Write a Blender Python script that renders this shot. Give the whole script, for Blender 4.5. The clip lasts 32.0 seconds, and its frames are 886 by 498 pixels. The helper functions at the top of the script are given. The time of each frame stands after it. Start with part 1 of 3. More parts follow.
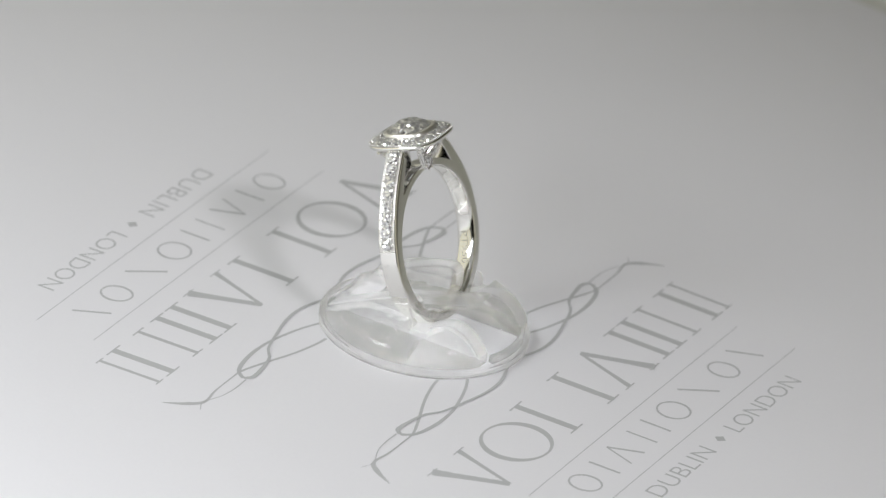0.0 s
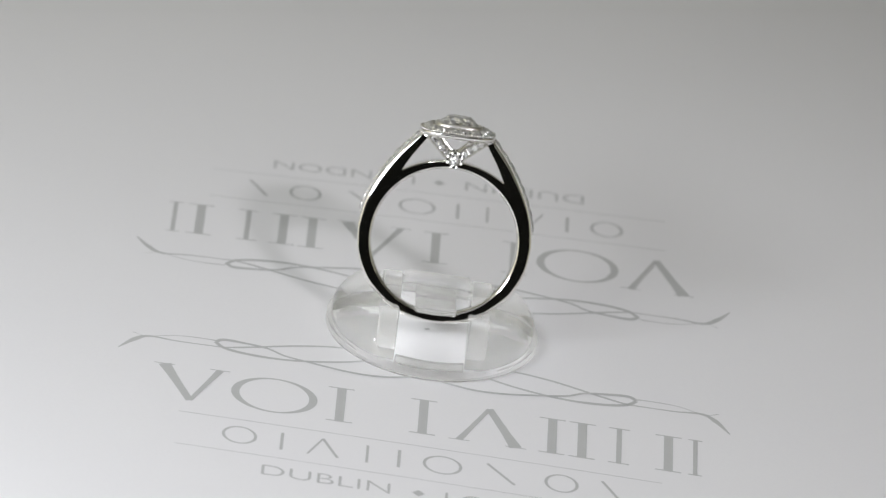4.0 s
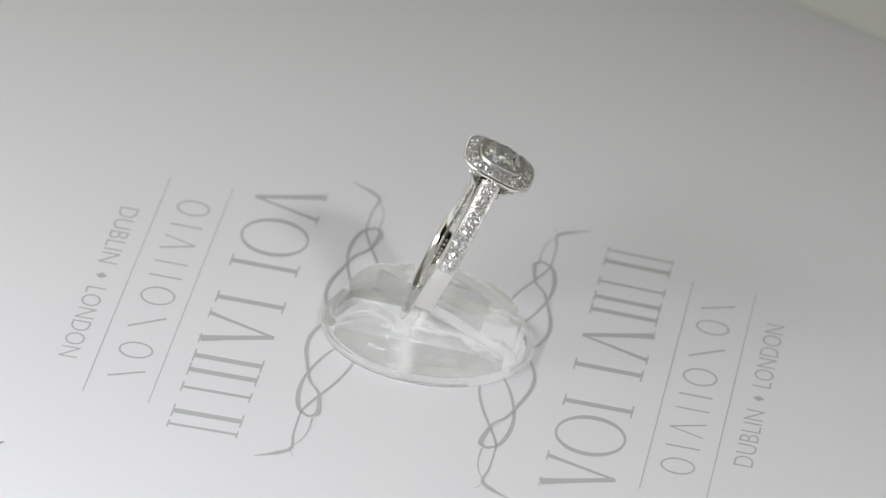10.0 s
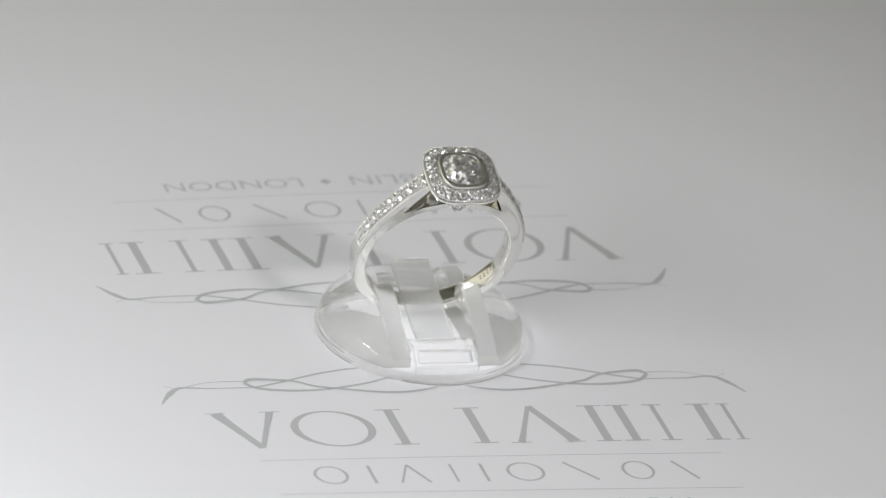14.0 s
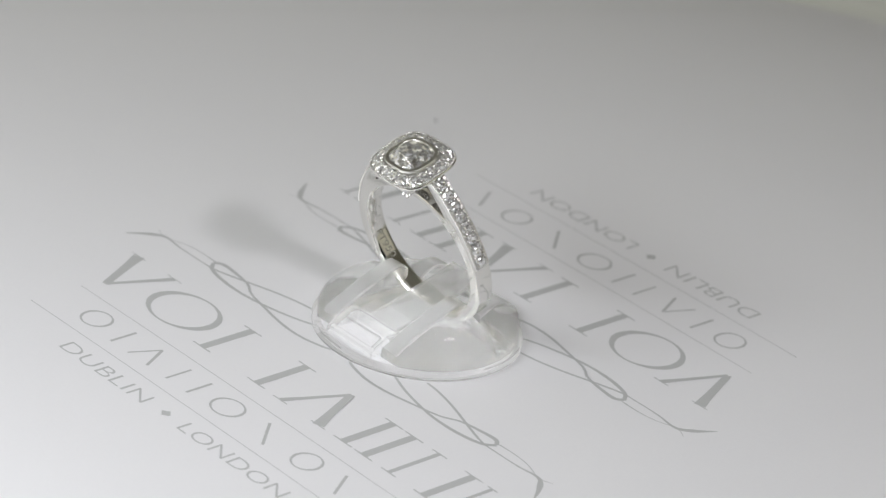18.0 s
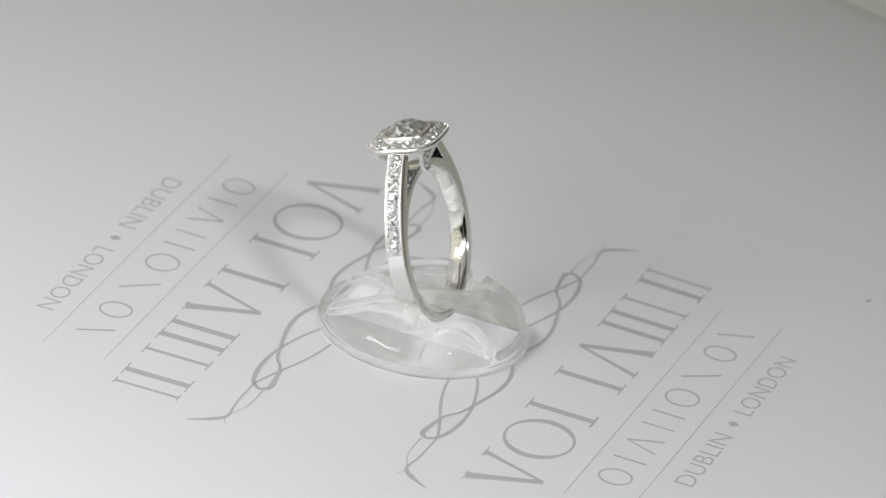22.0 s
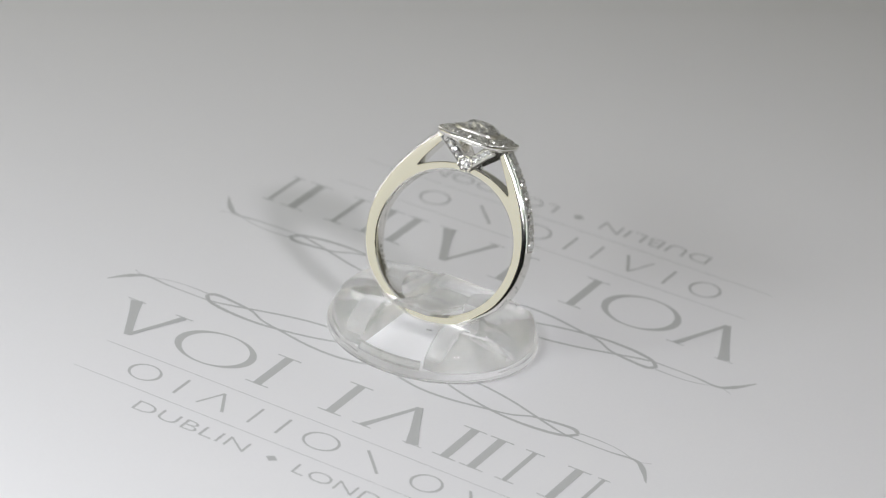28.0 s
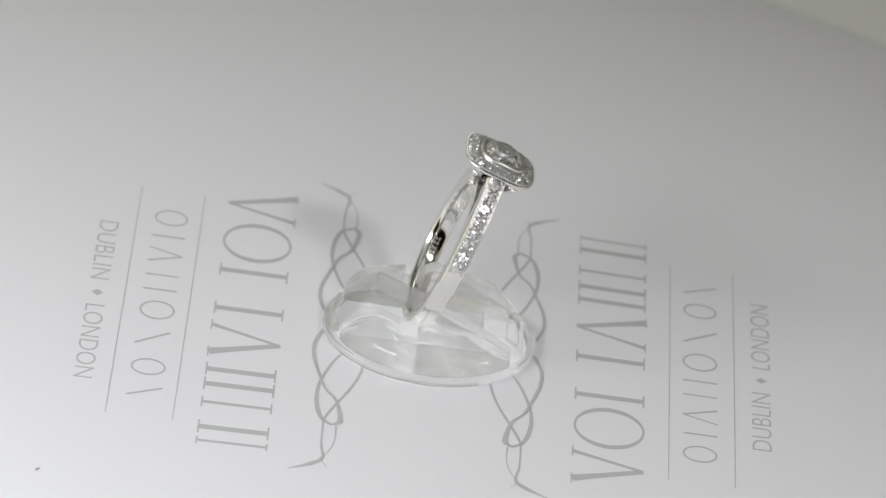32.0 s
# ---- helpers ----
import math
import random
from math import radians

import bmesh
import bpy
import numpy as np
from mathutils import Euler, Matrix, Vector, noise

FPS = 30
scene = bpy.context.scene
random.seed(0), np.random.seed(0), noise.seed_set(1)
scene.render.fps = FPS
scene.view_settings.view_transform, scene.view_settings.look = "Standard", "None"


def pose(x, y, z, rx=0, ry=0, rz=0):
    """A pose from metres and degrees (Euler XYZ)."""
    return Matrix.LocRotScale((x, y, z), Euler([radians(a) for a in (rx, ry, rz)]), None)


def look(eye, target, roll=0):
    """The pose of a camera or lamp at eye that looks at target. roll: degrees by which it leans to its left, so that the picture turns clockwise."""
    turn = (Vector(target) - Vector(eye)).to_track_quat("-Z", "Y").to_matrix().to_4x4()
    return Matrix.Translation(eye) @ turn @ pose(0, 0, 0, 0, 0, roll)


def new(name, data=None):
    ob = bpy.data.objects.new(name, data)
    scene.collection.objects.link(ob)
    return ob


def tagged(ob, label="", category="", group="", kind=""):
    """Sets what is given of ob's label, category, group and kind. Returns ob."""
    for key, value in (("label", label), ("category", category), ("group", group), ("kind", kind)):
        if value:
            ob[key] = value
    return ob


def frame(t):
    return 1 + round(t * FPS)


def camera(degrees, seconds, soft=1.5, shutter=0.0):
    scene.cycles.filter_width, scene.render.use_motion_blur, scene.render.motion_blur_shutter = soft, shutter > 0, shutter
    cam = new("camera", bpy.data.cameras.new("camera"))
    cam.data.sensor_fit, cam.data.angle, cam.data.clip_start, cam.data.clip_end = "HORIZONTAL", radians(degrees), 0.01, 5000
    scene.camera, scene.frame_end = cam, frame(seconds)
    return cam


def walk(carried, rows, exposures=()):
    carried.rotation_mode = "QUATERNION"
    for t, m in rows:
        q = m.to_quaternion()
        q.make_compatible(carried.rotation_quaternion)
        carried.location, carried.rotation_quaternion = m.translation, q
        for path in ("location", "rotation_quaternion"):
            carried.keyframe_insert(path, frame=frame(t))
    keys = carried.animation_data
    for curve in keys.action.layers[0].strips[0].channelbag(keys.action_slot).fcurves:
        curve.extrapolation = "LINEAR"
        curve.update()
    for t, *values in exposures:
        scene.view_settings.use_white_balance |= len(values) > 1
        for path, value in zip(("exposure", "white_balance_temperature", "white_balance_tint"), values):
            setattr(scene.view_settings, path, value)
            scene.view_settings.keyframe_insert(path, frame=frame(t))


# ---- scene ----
cam = camera(7.4605, 32.0, soft=1.3)
cam.data.dof.use_dof, cam.data.dof.focus_distance, cam.data.dof.aperture_fstop = True, 0.775, 36.0
VIEW = look((0.0, -0.70119, 0.366), (0.00071, 0.01259, 0.00474), 8.673)
walk(cam, [(0.0, VIEW), (32.0, VIEW)])

MM = 0.001
TURN = -16.0722            # degrees a second about the vertical axis through the origin
BOW = (-0.320, -0.409, 0.0737)   # gentle bow of the card, 1/m

# ---------------------------------------------------------------- light
world = bpy.data.worlds.new("room_light")
world.use_nodes = True
scene.world = world
world.node_tree.nodes["Background"].inputs[0].default_value = (1.0, 0.98, 0.95, 1)
world.node_tree.nodes["Background"].inputs[1].default_value = 0.1


def lamp(name, eye, aim, size, watts, colour):
    data = bpy.data.lights.new(name, "AREA")
    data.shape, data.size, data.energy, data.color = "DISK", size, watts, colour
    ob = new(name, data)
    ob.matrix_world = look(eye, aim)
    return ob


for name, eye, long, high, watts, tint in (("desk_lamp_left", (-0.16, -0.17, 0.14), 0.20, 0.05, 0.56, (0.92, 0.94, 1.0)),
                                           ("desk_lamp_right", (0.205, -0.265, 0.285), 0.05, 0.026, 0.48, (0.98, 0.955, 1.0))):
    bar = lamp(name, eye, (0, 0, 0), long, watts, tint)
    bar.data.shape, bar.data.size_y = "RECTANGLE", high
panel = lamp("softbox_panel", (-0.57, -0.14, 0.215), (0, 0, 0.05), 0.95, 1.12, (1.0, 0.975, 0.82))
panel.data.shape, panel.data.size_y = "RECTANGLE", 0.53
# Unseen fill panels, added for the warm lit walls mirrored in the ring.
for name, eye, aim, wide, high, watts in (("side_fill", (0.62, -0.20, 0.165), (0, 0, 0.05), 0.62, 0.44, 0.25), ("back_fill", (-0.22, 0.93, 0.34), (-0.05, 0, 0.2), 1.4, 0.55, 0.84)):
    fill_panel = lamp(name, eye, aim, wide, watts, (1.0, 0.96, 0.80))
    fill_panel.data.shape, fill_panel.data.size_y = "RECTANGLE", high
# Unseen soft light added above, for the card's gradient and brighter stones.
lamp("overhead_fill", (-0.27, -0.56, 0.70), (0, 0, 0), 0.95, 0.74, (0.95, 0.965, 1.0))
scene.view_settings.exposure = 0.0


# ---------------------------------------------------------------- materials
def material(name, colour, rough=0.5, metal=0.0, ior=1.5, clear=0.0):
    m = bpy.data.materials.new(name)
    m.use_nodes = True
    p = m.node_tree.nodes["Principled BSDF"]
    p.inputs["Base Color"].default_value = (*colour, 1)
    p.inputs["Roughness"].default_value = rough
    p.inputs["Metallic"].default_value = metal
    p.inputs["IOR"].default_value = ior
    p.inputs["Transmission Weight"].default_value = clear
    return m


def grain(m, a, b, scale, bump=0.0, fine=0.0, depth=0.00002, rough=None):
    """Two scales of noise mix the colours a and b, with fine relief."""
    t = m.node_tree
    p = t.nodes["Principled BSDF"]
    co = t.nodes.new("ShaderNodeTexCoord")
    n1, n2 = t.nodes.new("ShaderNodeTexNoise"), t.nodes.new("ShaderNodeTexNoise")
    n1.inputs["Scale"].default_value, n1.inputs["Detail"].default_value = scale, 4
    n2.inputs["Scale"].default_value, n2.inputs["Detail"].default_value = fine or scale * 12, 6
    for n in (n1, n2):
        t.links.new(co.outputs["Object"], n.inputs["Vector"])
    add = t.nodes.new("ShaderNodeMath")
    add.operation = "MULTIPLY_ADD"
    add.inputs[1].default_value = 0.5
    half = t.nodes.new("ShaderNodeMath")
    half.operation = "MULTIPLY"
    half.inputs[1].default_value = 0.5
    t.links.new(n1.outputs["Fac"], half.inputs[0])
    t.links.new(n2.outputs["Fac"], add.inputs[0])
    t.links.new(half.outputs[0], add.inputs[2])
    mix = t.nodes.new("ShaderNodeMix")
    mix.data_type = "RGBA"
    mix.inputs[6].default_value, mix.inputs[7].default_value = (*a, 1), (*b, 1)
    t.links.new(add.outputs[0], mix.inputs[0])
    t.links.new(mix.outputs[2], p.inputs["Base Color"])
    if bump:
        bp = t.nodes.new("ShaderNodeBump")
        bp.inputs["Strength"].default_value, bp.inputs["Distance"].default_value = bump, depth
        t.links.new(n2.outputs["Fac"], bp.inputs["Height"])
        t.links.new(bp.outputs["Normal"], p.inputs["Normal"])
    if rough:
        mr = t.nodes.new("ShaderNodeMapRange")
        mr.inputs["To Min"].default_value, mr.inputs["To Max"].default_value = rough
        t.links.new(add.outputs[0], mr.inputs["Value"])
        t.links.new(mr.outputs["Result"], p.inputs["Roughness"])
    return m


CARD = grain(material("white_card", (0.8, 0.8, 0.8), 0.55), (0.775, 0.775, 0.79), (0.825, 0.825, 0.83), 30, 0.25, 2500, 0.00002)
INK = grain(material("silver_grey_ink", (0.43, 0.44, 0.43), 0.5), (0.475, 0.485, 0.48), (0.54, 0.547, 0.54), 120, 0.2, 3000, 0.00002)
for m, level in ((CARD, 0.25), (INK, 0.15)):
    m.node_tree.nodes["Principled BSDF"].inputs["Specular IOR Level"].default_value = level
PLATINUM = grain(material("polished_platinum", (0.8, 0.79, 0.77), 0.07, 1.0), (0.80, 0.79, 0.755), (0.86, 0.85, 0.82), 400, 0.06, 6000, 0.000004, (0.04, 0.12))
GRAIN_METAL = grain(material("beaded_platinum", (0.8, 0.79, 0.77), 0.15, 1.0), (0.77, 0.76, 0.73), (0.87, 0.86, 0.835), 900, 0, 0, 0, (0.10, 0.22))
BEADS = grain(material("milgrain_platinum", (0.8, 0.79, 0.77), 0.2, 1.0), (0.80, 0.79, 0.76), (0.88, 0.87, 0.85), 900, 0, 0, 0, (0.28, 0.42))
SATIN = grain(material("satin_platinum", (0.8, 0.79, 0.75), 0.3, 1.0), (0.80, 0.79, 0.74), (0.86, 0.85, 0.81), 900, 0, 0, 0, (0.26, 0.36))
MARK = material("engraved_mark", (0.34, 0.33, 0.28), 0.5, 0.6)
def diamond(name, cell, share, spread, inner):
    """Clear refracting stone cut in many small flat facets, each tilted its own way; inner is the share of diffuse
    white mixed in for returned light.
    """
    m = material(name, (1, 1, 1), 0.0, 0.0, 2.418, 1.0)
    nt = m.node_tree
    spark, fire = nt.nodes.new("ShaderNodeBsdfGlossy"), nt.nodes.new("ShaderNodeMixShader")
    spark.inputs["Color"].default_value = (0.98, 0.98, 0.98, 1)
    spark.inputs["Roughness"].default_value, fire.inputs[0].default_value = 0.03, share
    co, cells, geo = nt.nodes.new("ShaderNodeTexCoord"), nt.nodes.new("ShaderNodeTexVoronoi"), nt.nodes.new("ShaderNodeNewGeometry")
    info, shift = nt.nodes.new("ShaderNodeObjectInfo"), nt.nodes.new("ShaderNodeVectorMath")
    cells.inputs["Scale"].default_value = 1 / cell
    shift.operation = "ADD"
    nt.links.new(co.outputs["Object"], shift.inputs[0])
    nt.links.new(info.outputs["Random"], shift.inputs[1])
    nt.links.new(shift.outputs[0], cells.inputs["Vector"])
    tilt, lean, unit = (nt.nodes.new("ShaderNodeVectorMath") for _ in range(3))
    tilt.operation, lean.operation, unit.operation = "SUBTRACT", "MULTIPLY_ADD", "NORMALIZE"
    tilt.inputs[1].default_value, lean.inputs[1].default_value = (0.5, 0.5, 0.5), (spread, spread, spread)
    nt.links.new(cells.outputs["Color"], tilt.inputs[0])
    nt.links.new(tilt.outputs[0], lean.inputs[0])
    nt.links.new(geo.outputs["Normal"], lean.inputs[2])
    nt.links.new(lean.outputs[0], unit.inputs[0])
    nt.links.new(unit.outputs[0], spark.inputs["Normal"])
    # Diffuse white painted in place of light returned from inside the stone.
    back, depth = nt.nodes.new("ShaderNodeBsdfDiffuse"), nt.nodes.new("ShaderNodeMixShader")
    back.inputs[0].default_value, depth.inputs[0].default_value = (0.93, 0.93, 0.93, 1), inner
    nt.links.new(unit.outputs[0], back.inputs["Normal"])
    nt.links.new(nt.nodes["Principled BSDF"].outputs[0], depth.inputs[1])
    nt.links.new(back.outputs[0], depth.inputs[2])
    nt.links.new(depth.outputs[0], fire.inputs[1])
    nt.links.new(spark.outputs[0], fire.inputs[2])
    nt.links.new(fire.outputs[0], nt.nodes["Material Output"].inputs[0])
    return m


DIAMOND = diamond("small_diamond", 0.0002, 0.6, 1.5, 0.45)
LARGE_DIAMOND = diamond("centre_diamond", 0.00042, 0.7, 1.5, 0.4)


def acrylic(name, see_through, haze, ripple=0.55):
    """Clear moulded plastic: refracting, in part plainly see-through, with a little haze."""
    m = material(name, (0.97, 0.97, 0.96), 0.0, 0.0, 1.49, 1.0)
    nt = m.node_tree
    clear, milk, frost = (nt.nodes.new("ShaderNodeBsdf" + k) for k in ("Transparent", "Translucent", "Diffuse"))
    clear.inputs[0].default_value = (0.925, 0.925, 0.915, 1)
    milk.inputs[0].default_value = frost.inputs[0].default_value = (0.95, 0.95, 0.94, 1)
    mixes = [nt.nodes.new("ShaderNodeMixShader") for _ in range(3)]
    for node, f in zip(mixes, (see_through, 0.3, haze)):
        node.inputs[0].default_value = f
    for a, b, k in ((nt.nodes["Principled BSDF"], mixes[0], 1), (clear, mixes[0], 2), (milk, mixes[1], 1), (frost, mixes[1], 2), (mixes[0], mixes[2], 1), (mixes[1], mixes[2], 2)):
        nt.links.new(a.outputs[0], b.inputs[k])
    nt.links.new(mixes[2].outputs[0], nt.nodes["Material Output"].inputs[0])
    co, wave, bp = nt.nodes.new("ShaderNodeTexCoord"), nt.nodes.new("ShaderNodeTexNoise"), nt.nodes.new("ShaderNodeBump")
    wave.inputs["Scale"].default_value, wave.inputs["Detail"].default_value, wave.inputs["Distortion"].default_value = 230, 2.5, 0.6
    bp.inputs["Strength"].default_value, bp.inputs["Distance"].default_value = ripple, 0.0006
    nt.links.new(co.outputs["Object"], wave.inputs["Vector"])
    nt.links.new(wave.outputs["Fac"], bp.inputs["Height"])
    nt.links.new(bp.outputs["Normal"], nt.nodes["Principled BSDF"].inputs["Normal"])
    return m


ACRYLIC = acrylic("clear_acrylic", 0.40, 0.035, 0.42)
ACRYLIC_WALL = acrylic("thin_acrylic_wall", 0.5, 0.10, 0.10)
# White mixed in along edges and flange stands for the light they catch.
ACRYLIC_EDGE = acrylic("glint_white_acrylic_edge", 0.4, 0.16, 0.12)
# More white on the saddle ridges, painted for the lamp's sheen there.
ACRYLIC_TOP = acrylic("sheen_white_acrylic_top", 0.2, 0.28, 0.08)
ACRYLIC_FACE = acrylic("flat_acrylic_face", 0.4, 0.02, 0.06)
ACRYLIC_TAB = acrylic("clear_acrylic_tab", 0.4, 0.02, 0.12)
ACRYLIC_TONGUE = acrylic("frosted_acrylic_tongue", 0.42, 0.13, 0.05)
ACRYLIC_THIN = material("clear_base_sheet", (1, 1, 1), 0.03)
nt = ACRYLIC_THIN.node_tree
clear, blend = nt.nodes.new("ShaderNodeBsdfTransparent"), nt.nodes.new("ShaderNodeMixShader")
clear.inputs[0].default_value = (0.93, 0.935, 0.93, 1)
blend.inputs[0].default_value = 0.93
nt.links.new(nt.nodes["Principled BSDF"].outputs[0], blend.inputs[1])
nt.links.new(clear.outputs[0], blend.inputs[2])
nt.links.new(blend.outputs[0], nt.nodes["Material Output"].inputs[0])
TABLE = grain(material("pale_tabletop", (0.7, 0.72, 0.66), 0.6), (0.68, 0.69, 0.62), (0.74, 0.75, 0.69), 6, 0.1, 300, 0.0002)
CREAM = grain(material("cream_wall_paint", (0.8, 0.78, 0.66), 0.8), (0.76, 0.75, 0.62), (0.82, 0.80, 0.68), 3, 0.1, 120, 0.0005)
BEIGE = grain(material("beige_wall_paint", (0.5, 0.48, 0.4), 0.8), (0.46, 0.44, 0.36), (0.52, 0.50, 0.42), 3, 0.1, 120, 0.0005)
WHITE = grain(material("white_ceiling_paint", (0.8, 0.8, 0.78), 0.9), (0.78, 0.78, 0.76), (0.82, 0.82, 0.80), 3, 0.1, 120, 0.0005)
DARK = grain(material("dark_reflection_matt", (0.02, 0.02, 0.02), 0.95), (0.012, 0.012, 0.013), (0.028, 0.027, 0.026), 5, 0.2, 500, 0.0005)
LINT = material("dark_lint", (0.26, 0.26, 0.26), 0.9)


# ---------------------------------------------------------------- mesh helpers
def finish(bm, name, mat, smooth=0.0):
    me = bpy.data.meshes.new(name)
    bmesh.ops.recalc_face_normals(bm, faces=bm.faces[:])
    if smooth:
        for f in bm.faces:
            f.smooth = True
        for e in bm.edges:
            if len(e.link_faces) == 2 and e.calc_face_angle(0) > radians(smooth):
                e.smooth = False
    bm.to_mesh(me)
    bm.free()
    me.materials.append(mat)
    return me


def part(name, bm, mat, parent, label="", smooth=0.0):
    ob = new(name, finish(bm, name, mat, smooth) if isinstance(bm, bmesh.types.BMesh) else bm)
    ob.parent = parent
    return tagged(ob, label)


def box(bm, lo, hi, m=None):
    geo = bmesh.ops.create_cube(bm, size=1.0)["verts"]
    for v in geo:
        v.co = Vector([lo[i] + (v.co[i] + 0.5) * (hi[i] - lo[i]) for i in range(3)])
        if m:
            v.co = m @ v.co
    return geo


def spline(pts, n):
    """Catmull-Rom through pts, n samples a span."""
    pts = [Vector(p) for p in pts]
    pts = [2 * pts[0] - pts[1]] + pts + [2 * pts[-1] - pts[-2]]
    out = []
    for i in range(1, len(pts) - 2):
        p0, p1, p2, p3 = pts[i - 1:i + 3]
        for k in range(n):
            t = k / n
            out.append(0.5 * (2 * p1 + (p2 - p0) * t + (2 * p0 - 5 * p1 + 4 * p2 - p3) * t * t + (3 * p1 - p0 - 3 * p2 + p3) * t ** 3))
    return out + [pts[-2]]


def skin(bm, loops, closed=False, caps=True):
    rings = [[bm.verts.new(p) for p in lp] for lp in loops]
    n = len(rings[0])
    for a, b in zip(rings, rings[1:] + ([rings[0]] if closed else [])):
        for i in range(n):
            bm.faces.new((a[i], a[(i + 1) % n], b[(i + 1) % n], b[i]))
    if caps and not closed:
        bm.faces.new(rings[0])
        bm.faces.new(rings[-1][::-1])


# ---------------------------------------------------------------- the room that closes the place
def slab(name, lo, hi, mat):
    bm = bmesh.new()
    box(bm, lo, hi)
    return tagged(new(name, finish(bm, name, mat)), kind="structure")


slab("table", (-1.0, -0.95, -0.052), (1.0, 0.9, -0.0090), TABLE)
slab("wall_left", (-1.05, -1.6, -0.4), (-1.0, 0.95, 1.5), CREAM)
slab("wall_right", (1.0, -1.6, -0.4), (1.05, 0.95, 1.5), BEIGE)
slab("wall_back", (-1.05, 0.95, -0.4), (1.05, 1.0, 1.5), WHITE)
slab("wall_front", (-1.05, -1.3, -0.4), (1.05, -1.25, 1.5), WHITE)
# Unseen dark panels, added so that the ring's side face mirrors black.
slab("dark_reflection_panel", (-1.0, -1.25, -0.4), (1.0, -1.2, 0.62), DARK)
slab("dark_reflection_panel_end", (0.95, -1.2, -0.4), (1.0, -0.92, 0.62), DARK)
slab("ceiling", (-1.05, -1.65, 1.5), (1.05, 1.0, 1.55), WHITE)
slab("floor", (-1.05, -1.65, -0.45), (1.05, 1.0, -0.4), BEIGE)


# ---------------------------------------------------------------- the printed card
def bow(x, y):
    z = BOW[0] * x * x + BOW[1] * x * y + BOW[2] * y * y
    r = math.hypot(x, y)
    curl = max(0.0, (r - 0.07) / 0.055)
    z *= 1 + 0.28 * curl * curl if z < 0 else 1              # the rim droops a little more
    return z - 1.1 * max(0.0, r - 0.06) ** 2 * math.sin(math.atan2(y, x) - radians(23)) ** 2


card = tagged(new("paper_card"), "large white paper card with two grey printed emblems, slightly bowed", "card")
bm = bmesh.new()
RADII = [0, 0.004] + [0.004 + 0.124 * i / 40 for i in range(1, 41)]


def reach(r, a):
    """The sheet's rim stands further out across the droop than along it."""
    return r * (1 + 0.17 * math.sin(a - radians(34)) ** 2 * (r / 0.128) ** 2)


top, low = [], []
for zoff, rows in ((0.0, top), (-0.0004, low)):
    for r in RADII:
        if r == 0:
            rows.append([bm.verts.new((0, 0, zoff))])
        else:
            rim = [(reach(r, a) * math.cos(a), reach(r, a) * math.sin(a)) for a in (2 * math.pi * k / 120 for k in range(120))]
            rows.append([bm.verts.new((x, y, bow(x, y) + zoff)) for x, y in rim])
for rows in (top, low):
    for k in range(120):
        bm.faces.new((rows[0][0], rows[1][k], rows[1][(k + 1) % 120]))
    for a, b in zip(rows[1:], rows[2:]):
        for k in range(120):
            bm.faces.new((a[k], b[k], b[(k + 1) % 120], a[(k + 1) % 120]))
for k in range(120):
    bm.faces.new((top[-1][k], low[-1][k], low[-1][(k + 1) % 120], top[-1][(k + 1) % 120]))
part("sheet", bm, CARD, card, smooth=40)

TEXT_DIR = radians(66.178)
EMBLEM_A = Matrix.Rotation(TEXT_DIR, 4, "Z")
EMBLEM_B = Matrix.Translation((-0.784 * MM, 1.616 * MM, 0)) @ Matrix.Rotation(radians(179.96), 4, "Z") @ EMBLEM_A


def lay(bm, m, lift=0.03):
    """Lay a flat figure in emblem millimetres on the bowed card."""
    for v in bm.verts:
        p = m @ Vector((v.co.x * MM, v.co.y * MM, 0))
        v.co = (p.x, p.y, bow(p.x, p.y) + (lift + v.co.z) * MM)


def ribbon(bm, line, widths):
    """A flat stroke along a line, its width eased along it."""
    n = len(line)
    pair = []
    layer = 0.007 * (len(bm.faces) // 5 % 7)      # crossing strokes lie one on another
    for i, p in enumerate(line):
        d = (line[min(i + 1, n - 1)] - line[max(i - 1, 0)]).normalized()
        s = i / (n - 1) * (len(widths) - 1)
        k = min(int(s), len(widths) - 2)
        w = (widths[k] + (widths[k + 1] - widths[k]) * (s - k)) / 2
        pair.append((bm.verts.new((p.x - d.y * w, p.y + d.x * w, layer)), bm.verts.new((p.x + d.y * w, p.y - d.x * w, layer))))
    for a, b in zip(pair, pair[1:]):
        bm.faces.new((a[0], a[1], b[1], b[0]))


def stroke(bm, a, b, w, n=6):
    a, b = Vector((*a, 0)), Vector((*b, 0))
    ribbon(bm, [a.lerp(b, i / n) for i in range(n + 1)], (w, w))


def hoop(bm, cx, cy, rx, ry, wx, wy, n=48):
    """An oval hoop, wx thick at the sides and wy at top and foot."""
    o, i = [], []
    for k in range(n):
        a = 2 * math.pi * k / n
        o.append(bm.verts.new((cx + rx * math.cos(a), cy + ry * math.sin(a), 0)))
        i.append(bm.verts.new((cx + (rx - wx) * math.cos(a), cy + (ry - wy) * math.sin(a), 0)))
    for k in range(n):
        bm.faces.new((o[k], o[(k + 1) % n], i[(k + 1) % n], i[k]))


